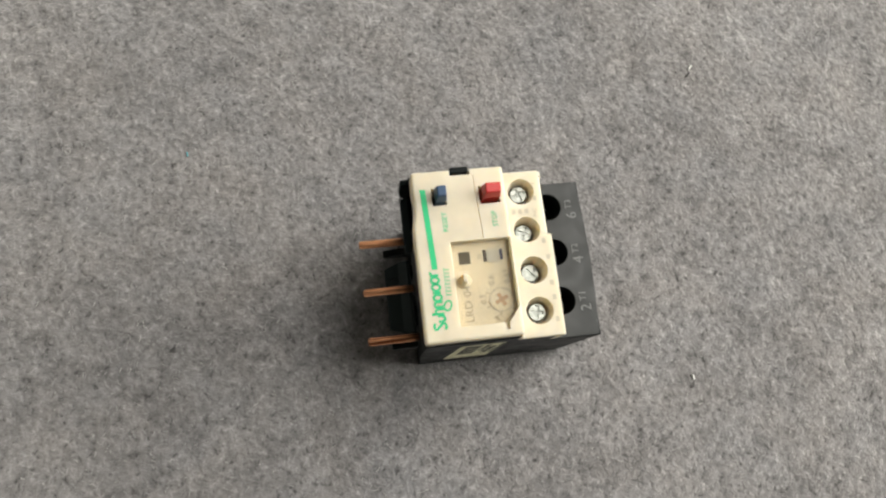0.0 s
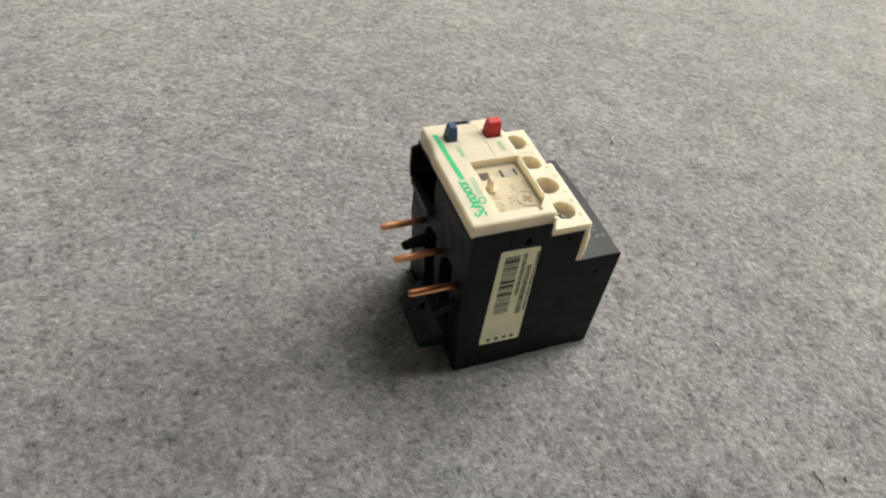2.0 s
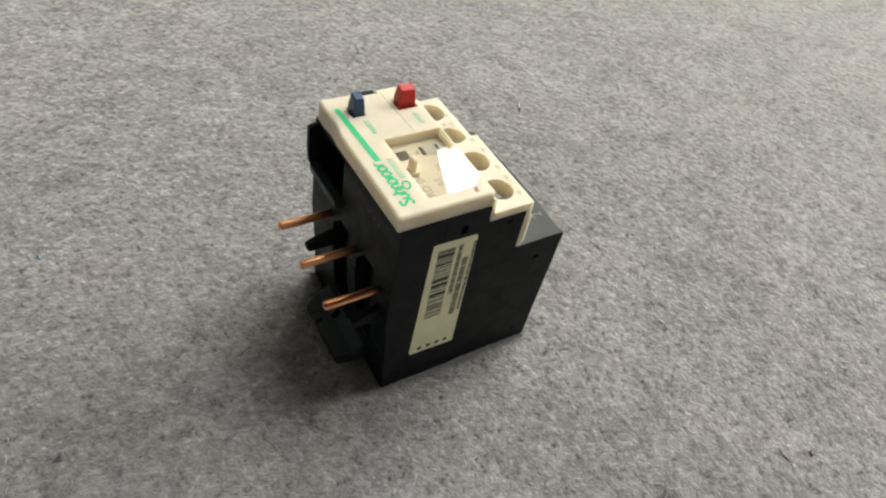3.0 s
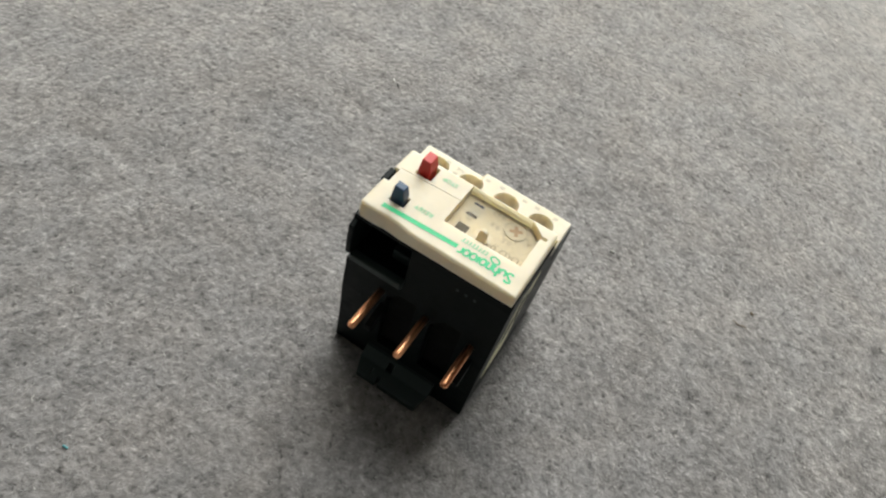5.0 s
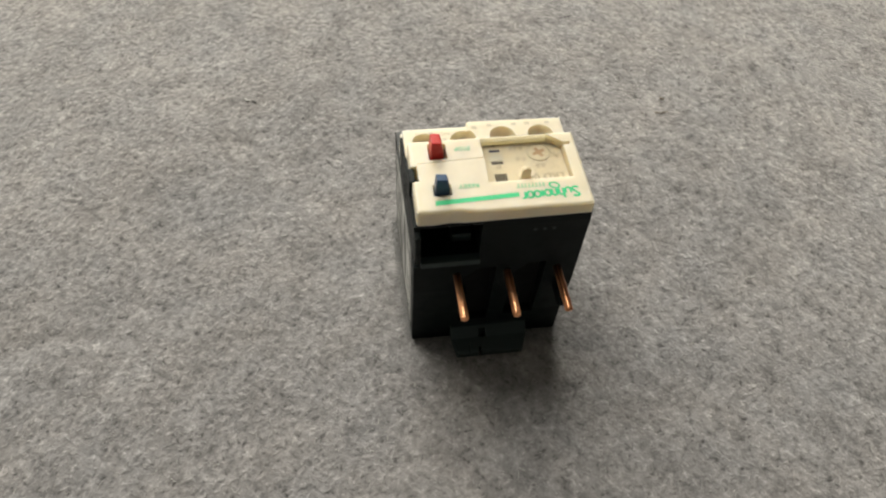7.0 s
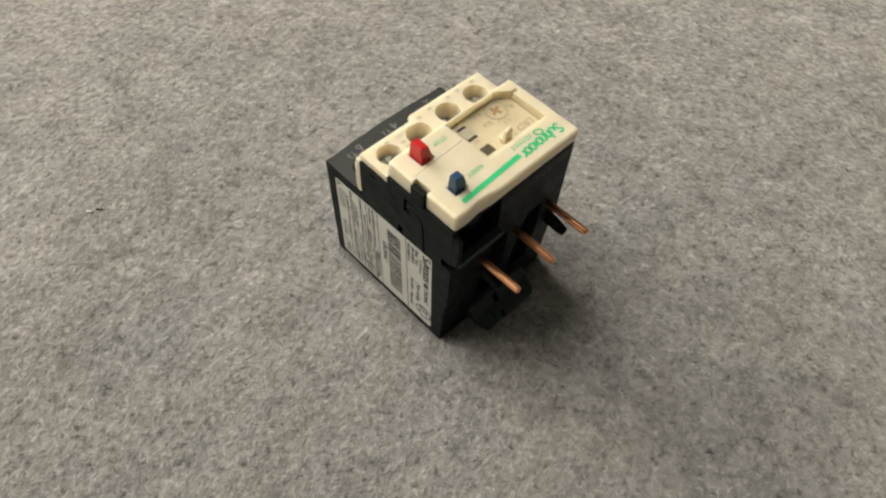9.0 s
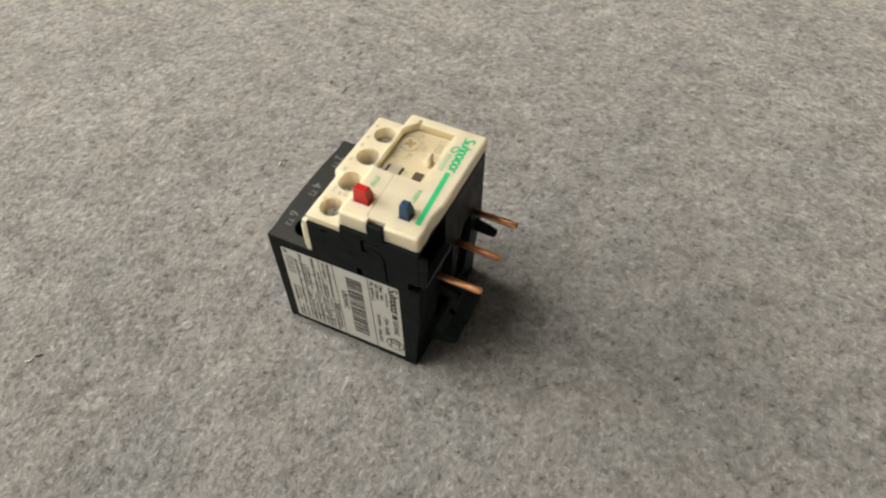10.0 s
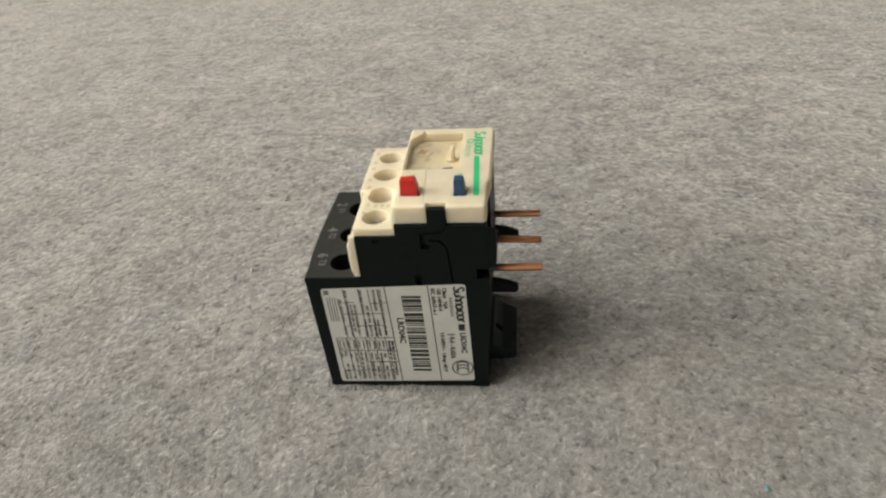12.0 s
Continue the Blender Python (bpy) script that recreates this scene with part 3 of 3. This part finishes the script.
for (x, y), low, spin in zip(WELLS, DEPTHS, screw_spin):
    solid = prism(bmesh.new(), circle(x - 0.1, y, 2.3, 28), "z", low - 0.1, low + 1.5)
    cuts = bmesh.new()
    for a, w in ((spin, 1.0), (spin + 90, 0.8)):
        c, s = math.cos(radians(a)), math.sin(radians(a))
        prism(cuts, stroke([(x - 0.1 - 1.8 * c, y - 1.8 * s), (x - 0.1 + 1.8 * c, y + 1.8 * s)], w), "z", low + 0.9 + w * 0.1, 61)
    screw = part("screw", shaped(solid, cuts, 0.2), STEEL, relay, "zinc-plated cross-slot screw")
    # dark ring colours in the shade of the gap between screw and well
    ring = prism(bmesh.new(), circle(x - 0.1, y, 2.68, 28), "z", low - 0.1, low + 0.4)
    part("gap_ring", ring, OPENING, screw, "dark ring painted for the shaded gap round the screw")
for words, x, y in (("NC", 31.6, 9.6),):
    lettering("marking", words, 1.7, (x, y, 60.37), (0, 1, 0), (-1, 0, 0), TAUPE_PALE, strip)
for x, y in ((32.0, 18.6), (32.0, 13.8), (32.6, 1.2), (33.2, -3.4), (33.2, -10.6), (33.3, -14.6), (33.3, -20.6), (25.6, 10.2), (27.4, 10.2), (29.2, 10.2)):
    top = 60.52 + 0.0218 * (y + 24.9) if y < 2.5 else 60.35
    bm = box(bmesh.new(), x - 0.5, x + 0.5, y - 0.7, y + 0.7, top - 0.1, top + 0.03)
    part("marking", bm, TAUPE_PALE, strip)
bm = prism(bmesh.new(), [(22.0, 59.0), (23.5, 59.0), (22.75, 65.4), (22.0, 65.4)], "y", -24.9, 21.3)
part("riser", shaped(bm, None, 0.2), CREAM, relay)
# cream skirt that closes the strip towards the main terminals
solid = prism(bmesh.new(), [(33.62, 43.98), (35.2, 43.98), (35.8, 46.5), (35.7, 52.0), (35.2, 56.5), (34.75, 57.85), (33.62, 57.85)], "y", -24.6, 22.4)
part("skirt", shaped(solid, None, 0.2), CREAM, relay)
for y0, y1 in ((20.8, 22.2), (-24.6, -23.3)):
    bm = prism(bmesh.new(), [(34.6, 45.0), (35.9, 45.6), (36.1, 50.5), (36.0, 50.9), (36.0, 51.4), (36.0, 55.2), (35.4, 55.7), (35.3, 57.8), (34.6, 57.8)], "y", y0, y1)
    part("rib", shaped(bm, None, 0.15), CREAM, relay)

# copper pins, chamfered tips
for y, droop in ((10.0, 0.1), (-4.6, -0.3), (-19.2, 0.1)):
    bm = bmesh.new()
    rings = []
    for x, r, dz in ((2.0, 1.15, 0), (-6.0, 1.15, 0), (-12.0, 1.16, droop * 0.5), (-16.6, 1.15, droop), (-17.1, 0.98, droop), (-17.3, 0.7, droop)):
        rings.append([bm.verts.new((x, y + r * math.cos(a), 37.5 + dz + r * math.sin(a))) for a in np.linspace(0, 2 * math.pi, 20, endpoint=False)])
    for p, q in zip(rings, rings[1:]):
        for i in range(20):
            bm.faces.new((p[i], p[(i + 1) % 20], q[(i + 1) % 20], q[i]))
    bm.faces.new(rings[-1]), bm.faces.new(rings[0])
    mesh = finish(bm, True)
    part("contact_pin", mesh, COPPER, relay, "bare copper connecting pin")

for y in (-10.1, -12.7, -15.3):
    part("marking", box(bmesh.new(), -2.54, -2.48, y - 0.4, y + 0.4, 56.2, 57.2), TEAL, relay)

# two guide hooks and the clip-on foot
for y in (8.4, -20.4):
    bm = prism(bmesh.new(), [(-2.2, 27.2), (-9.4, 27.0), (-10.2, 28.0), (-10.2, 29.6), (-7.0, 31.0), (-2.2, 32.2)], "y", y - 1.1, y + 1.1)
    part("guide_hook", shaped(bm, None, 0.4), BLACK, relay)
bm = prism(bmesh.new(), [(0.5, -1.8), (-8.6, -1.8), (-9.2, -0.6), (-9.2, 1.6), (-8.6, 2.2), (-4.6, 3.3), (-1.8, 6.2), (0.5, 6.4)], "y", -14.0, 10.4)
for v in bm.verts:
    v.co.y -= math.copysign(max(0.0, -v.co.x - 5.0) * 0.42, v.co.y)
cuts = bmesh.new()
box(cuts, -12, -7.4, 1.0, 2.0, -2, 6.0)
box(cuts, -4.6, -2.4, -0.8, 1.4, 1.0, 8)
box(cuts, -12, -6.0, 4.6, 4.9, 1.4, 5)
part("foot", shaped(bm, cuts, 0.4), TEAL, relay, "dark teal plastic clip foot")


# ---- labels on the flanks ----
def flank(bm, x0, x1, z0, z1, y, thick):
    return box(bm, x0, x1, min(y, y + thick), max(y, y + thick), z0, z1)


def tag_plate(name, corners, y, thick, mat, label):
    bm = prism(bmesh.new(), corners, "y", y, y + thick)
    return part(name, shaped(bm), mat, relay, label)


rating = tag_plate("rating_label", soften([(46.0, 39.6), (4.4, 41.2), (3.5, 2.0), (45.4, 1.1)], 1.0), 22.5, 0.06, PAPER, "silver rating label with barcode and table")
F, G = 22.56, SIDE - 0.06


def rule(points, width=0.3, parent=rating, mat=INK):
    part("rule", prism(bmesh.new(), stroke(points, width), "y", F, F + 0.02), mat, parent)


def bars(name, x0, x1, z0, z1, mat, parent, y=F, thick=0.02):
    part(name, flank(bmesh.new(), x0, x1, z0, z1, y, thick), mat, parent)


rule([(15.0, 40.7), (13.8, 2.1)])
rule([(27.4, 40.2), (26.0, 1.8)])
rng = random.Random(7)
bm = bmesh.new()
z = 36.9
for w, gap in [(rng.choice((0.4, 0.5, 0.9, 1.25)), rng.choice((0.3, 0.35, 0.45, 0.75))) for _ in range(60)]:
    if z - w < 5.4:
        break
    s = (36.9 - z) * 0.024
    bars("bar", 17.3 - s, 22.9 - s, z - w, z, INK, rating)
    z -= w + gap
DOWN, OUT = (0, 0, -1), (-1, 0, 0)
lettering("marking", "LRD04C", 2.6, (24.2, F + 0.005, 23.2), DOWN, OUT, INK, rating, thick=0.01, bold=0.09, width=10.4)
lettering("marking", "LRD04C", 2.4, (6.1, F + 0.005, 18.2), DOWN, OUT, INK, rating, thick=0.01, bold=0.1, width=8.4)
lettering("marking", "Class  10A", 1.6, (10.4, F + 0.005, 35.9), DOWN, OUT, INK, rating, thick=0.01, bold=0.075, width=8.2)
lettering("marking", "GB 14048.4", 1.6, (12.0, F + 0.005, 35.4), DOWN, OUT, INK, rating, thick=0.01, bold=0.075, width=8.6)
lettering("marking", "IEC 60947-4-1", 1.6, (13.7, F + 0.005, 34.6), DOWN, OUT, INK, rating, thick=0.01, bold=0.075, width=10.0)
lettering("marking", "I", 3.0, (9.7, F + 0.005, 21.6), DOWN, OUT, INK, rating, thick=0.01, bold=0.08)
lettering("marking", "0.4 - 0.63A", 2.1, (9.5, F + 0.005, 16.2), DOWN, OUT, INK, rating, thick=0.01, bold=0.11, width=9.2)
lettering("marking", "Ui 690V~  Uimp 6KV", 1.6, (12.2, F + 0.005, 14.1), DOWN, OUT, INK, rating, thick=0.01, bold=0.08, width=16.8)
# the maker's mark again, in black
def on_label(bm, line, width, lift):
    prism(bm, stroke([(7.7 + p - q * 0.03, 40.2 - q) for p, q in line], width), "y", F, F + 0.02 + lift)


emblem(rating, INK, 13.6, on_label, 0.62)
bars("emblem_shape", 5.3, 7.2, 23.3, 25.9, INK, rating)
for i in range(8):
    bars("emblem_shape", 8.3, 9.2, 36.2 - i * 0.95 - 0.55, 36.2 - i * 0.95, INK_GREY, rating)
ring = shaped(prism(bmesh.new(), circle(6.9, 7.6, 3.3, 40), "y", F, F + 0.02), prism(bmesh.new(), circle(6.9, 7.6, 2.9, 40), "y", F - 1, F + 1))
part("approval_mark", ring, INK, rating, "round three-arc approval mark")
for i in range(3):
    a = np.linspace(radians(50), radians(310), 12)
    pts = [(6.9 + 1.75 * math.cos(t + math.pi / 2), 9.1 - i * 1.3 - 1.35 * math.sin(t + math.pi / 2) * 0.8) for t in a]
    part("approval_mark", prism(bmesh.new(), stroke(pts, 0.46), "y", F, F + 0.02), INK, rating)
# small print table: rules, boxes and rows of tiny bars
bars("table_mark", 43.9, 45.3, 37.4, 38.9, INK, rating)
bars("table_mark", 44.4, 44.9, 37.9, 38.4, PAPER, rating, F, 0.03)
for i in range(4):
    bars("small_print", 42.2 + i * 0.75, 42.5 + i * 0.75, 27.0, 36.4, INK_GREY, rating)
for x in (41.6, 39.6, 35.2, 32.4, 29.6):
    rule([(x, 39.6 if x < 41 else 36.0), (x - 0.9, 20.2)], 0.27, mat=INK)
for zz, x0, x1 in ((34.2, 36.9, 41.2), (29.8, 29.3, 41.0), (25.0, 29.0, 40.8), (20.0, 26.8, 44.4), (14.6, 26.4, 44.0), (9.8, 26.3, 36.5), (6.0, 26.2, 44.0), (34.0, 27.3, 32.2)):
    rule([(x0, zz + 0.3), (x1, zz)], 0.27, mat=INK)
for x in (44.3, 41.2, 38.6, 35.4, 32.6, 29.4):
    rule([(x, 20.0), (x - 0.5, 2.0)], 0.27, mat=INK)
for x in (42.6, 39.8, 37.2, 34.1, 31.0):
    pts = rounded(x - 1.1, x + 1.1, 15.2, 19.4, 0.7, 3)
    inner = rounded(x - 0.92, x + 0.92, 15.4, 19.2, 0.6, 3)
    part("table_mark", shaped(prism(bmesh.new(), pts, "y", F, F + 0.015), prism(bmesh.new(), inner, "y", F - 1, F + 1)), INK_GREY, rating)
def print_column(cx, top, bottom, tall, mat, parent, y=F, thick=0.012, fill=0.85):
    """One line of print too small to read: short strokes in word-long runs."""
    bm = bmesh.new()
    z, made = top, False
    while z > bottom:
        word = rng.uniform(1.0, 3.2)
        end = max(bottom, z - word)
        if rng.random() < fill:
            while z > end:
                w = rng.uniform(0.22, 0.5)
                flank(bm, cx - tall / 2 + rng.uniform(0, 0.12), cx + tall / 2, z - w, z, y, thick)
                z -= w + 0.16
                made = True
        z = end - rng.uniform(0.4, 0.7)
    if made:
        part("small_print", bm, mat, parent)
    else:
        bm.free()


for cx, top in ((40.9, 35.6), (39.0, 39.0), (38.0, 33.5), (36.9, 33.5), (34.6, 39.2), (33.2, 33.2), (31.8, 33.2), (30.7, 39.4), (28.9, 39.4)):
    print_column(cx, top, 21.0, 0.85, INK, rating)
for cx in (43.6, 42.4, 40.8, 39.2, 37.6, 36.2, 34.4, 33.0, 31.4, 30.2, 28.4, 27.4):
    print_column(cx, rng.uniform(13.5, 14.2) if cx > 29 else 19.0, 2.4, 0.85, INK, rating, fill=0.85)
    print_column(cx, 18.8, 15.8, 0.6, INK, rating, fill=0.9)

# raised CE sign, drawn as two open rings
for cz, bar in ((54.6, 0), (50.4, 1)):
    pts = [(20.4 + 2.3 * math.cos(a), cz - 1.0 + 2.0 * math.sin(a)) for a in np.linspace(radians(-15), radians(195), 18)]
    bm = prism(bmesh.new(), stroke(pts, 0.5), "y", 22.4, 22.58)
    if bar:
        box(bm, 20.15, 20.65, 22.4, 22.575, cz - 1.0, cz + 0.9)
    part("raised_mark", bm, BLACK, relay)

serial = tag_plate("serial_label", soften([(7.3, 55.0), (19.9, 54.6), (20.7, 9.7), (6.5, 10.2)], 1.0), SIDE, -0.06, PAPER_YELLOW, "yellowed serial label with barcode")
bm = bmesh.new()
z = 52.2
for w, gap in [(rng.choice((0.45, 0.5, 0.9, 1.3)), rng.choice((0.25, 0.3, 0.4, 0.6))) for _ in range(60)]:
    if z - w < 25.4:
        break
    bars("bar", 9.0, 13.9, z - w, z, INK_OLIVE, serial, G, -0.02)
    z -= w + gap
for cx, top, bottom, tall in ((15.5, 52.4, 33.0, 1.4), (17.6, 47.0, 23.6, 1.8), (19.5, 52.4, 25.0, 0.9)):
    print_column(cx, top, bottom, tall, INK_OLIVE, serial, G, -0.012, 1.0)
for x in (9.6, 12.4, 15.2, 17.8):
    part("small_print", prism(bmesh.new(), circle(x, 12.0, 0.75, 12), "y", G - 0.015, G), INK_OLIVE, serial)


# ---- specks on the felt ----
def speck(name, x, y, length, width, turn, mat, label, category="lint", lift=0.6):
    """A small crumpled flake or curl of fibre."""
    r = random.Random(int(x * 31 + y * 17))
    bm = bmesh.new()
    n, rows_ = 7, []
    for i in range(n):
        s = i / (n - 1) - 0.5
        half = width * (0.25 + 0.75 * math.sqrt(max(0.0, 1 - (2 * s) ** 2))) / 2
        cy = 0.25 * length * math.sin(s * 4.0) * r.uniform(0.6, 1.0)
        z = lift * (0.45 + 0.35 * math.sin(i * 1.7)) + 0.15
        rows_.append([bm.verts.new((s * length, cy + k * half, z + h + r.uniform(-0.06, 0.06))) for k, h in ((-1, 0), (0, width * 0.35), (1, 0), (0, -width * 0.3))])
    for a, b in zip(rows_, rows_[1:]):
        for i in range(4):
            bm.faces.new((a[i], a[(i + 1) % 4], b[(i + 1) % 4], b[i]))
    bm.faces.new(rows_[0]), bm.faces.new(rows_[-1])
    me = finish(bm, True)
    me.materials.append(mat)
    ob = new(name, me)
    ob.matrix_basis = pose(x * MM, y * MM, felt_height(x * MM, y * MM) - 0.0001, 0, 0, turn)
    return tagged(ob, label, category)


speck("lint_flake", 122.6, 80.0, 2.4, 1.2, 20, LINT_WHITE, "tiny white flake lying on grey felt")
# the flake's unlit south side, put in as a second, dark speck
speck("lint_flake", 121.2, 77.0, 2.6, 0.9, 10, LINT_SHADED, "dark speck drawn as the white flake's shaded side")
speck("lint_flake", 100.0, -42.0, 1.8, 1.2, 70, LINT_WHITE, "small white tuft of lint on felt")
speck("lint_flake", -76.0, 59.0, 1.7, 0.8, 60, LINT_TEAL, "teal speck of lint on felt")
speck("lint_thread", 100.0, -98.0, 6.0, 0.55, 60, LINT_BROWN, "thin brown thread lying on felt")
speck("lint_thread", 12.4, -104.0, 3.2, 0.35, 70, LINT_WHITE, "short white thread lying on felt")
speck("lint_flake", 109.0, -101.0, 2.0, 0.9, 30, LINT_BROWN, "small brown crumb near a thread on felt")
speck("lint_flake", 251.0, -58.0, 2.0, 0.8, 30, LINT_BROWN, "small brown crumb on felt")
speck("lint_flake", 276.0, 36.0, 2.4, 1.2, 0, LINT_WHITE, "small pale flake on felt")

# ---- loose fibres of the felt: one sheet of tiny curved strands ----
N = 36000
g = np.random.default_rng(5)
px = g.uniform(-0.2, 0.34, N)
py = g.uniform(-0.3, 0.26, N)
clear = (px > -0.002) & (px < 0.0495) & (py > -0.0250) & (py < 0.0225)
px, py = px[~clear], py[~clear]
M = 2600
side_of = g.integers(0, 4, M)
u = g.uniform(0, 1, M)
off = np.abs(g.normal(0, 0.0009, M)) + 0.0002
ex = np.select([side_of == 0, side_of == 1, side_of == 2], [u * 0.0512, u * 0.0512, -0.0002 - off], 0.0515 + off)
ey = np.select([side_of == 0, side_of == 1], [-0.0261 - off, 0.0228 + off], u * 0.0489 - 0.0261)
px, py = np.concatenate([px, ex]), np.concatenate([py, ey])
edge = np.minimum.reduce([px + 0.2, 0.34 - px, py + 0.3, 0.26 - py])
keep = g.uniform(0, 1, len(px)) < np.clip(edge / 0.09, 0, 1)
px, py = px[keep], py[keep]
N = len(px)
ang = g.uniform(0, 2 * np.pi, N)
length = g.uniform(0.0008, 0.0024, N)
bend = g.normal(0, 0.9, N)
wd = g.uniform(0.00006, 0.00014, N)
rise = g.uniform(0.00002, 0.00018, N)
rise[(px > -0.004) & (px < 0.055) & (py > -0.030) & (py < 0.027)] *= 6.0
ground_z = np.array([felt_height(a, b) for a, b in zip(px, py)])
pts = []
for s in (0.0, 0.5, 1.0):
    a = ang + bend * (s - 0.5)
    cx = px + length * (s - 0.5) * np.cos(a)
    cy = py + length * (s - 0.5) * np.sin(a)
    cz = ground_z + rise * (1 - (2 * s - 1) ** 2) + 0.00003
    for k in (-1, 1):
        pts.append(np.stack([cx - k * wd * np.sin(a), cy + k * wd * np.cos(a), cz + k * wd * 0.5], 1))
co = np.stack(pts, 1).reshape(-1, 3)
i = np.arange(N)[:, None] * 6
quads = np.concatenate([i + [0, 1, 3, 2], i + [2, 3, 5, 4]], 1).reshape(-1)
me = bpy.data.meshes.new("felt_fibres")
me.vertices.add(len(co))
me.vertices.foreach_set("co", co.reshape(-1))
me.loops.add(len(quads))
me.loops.foreach_set("vertex_index", quads)
me.polygons.add(len(quads) // 4)
me.polygons.foreach_set("loop_start", np.arange(0, len(quads), 4))
me.update(calc_edges=True)
me.materials.append(FIBRE)
tagged(new("felt_fibres", me), "short loose grey fibres matted over the felt", "fibre", kind="stuff")
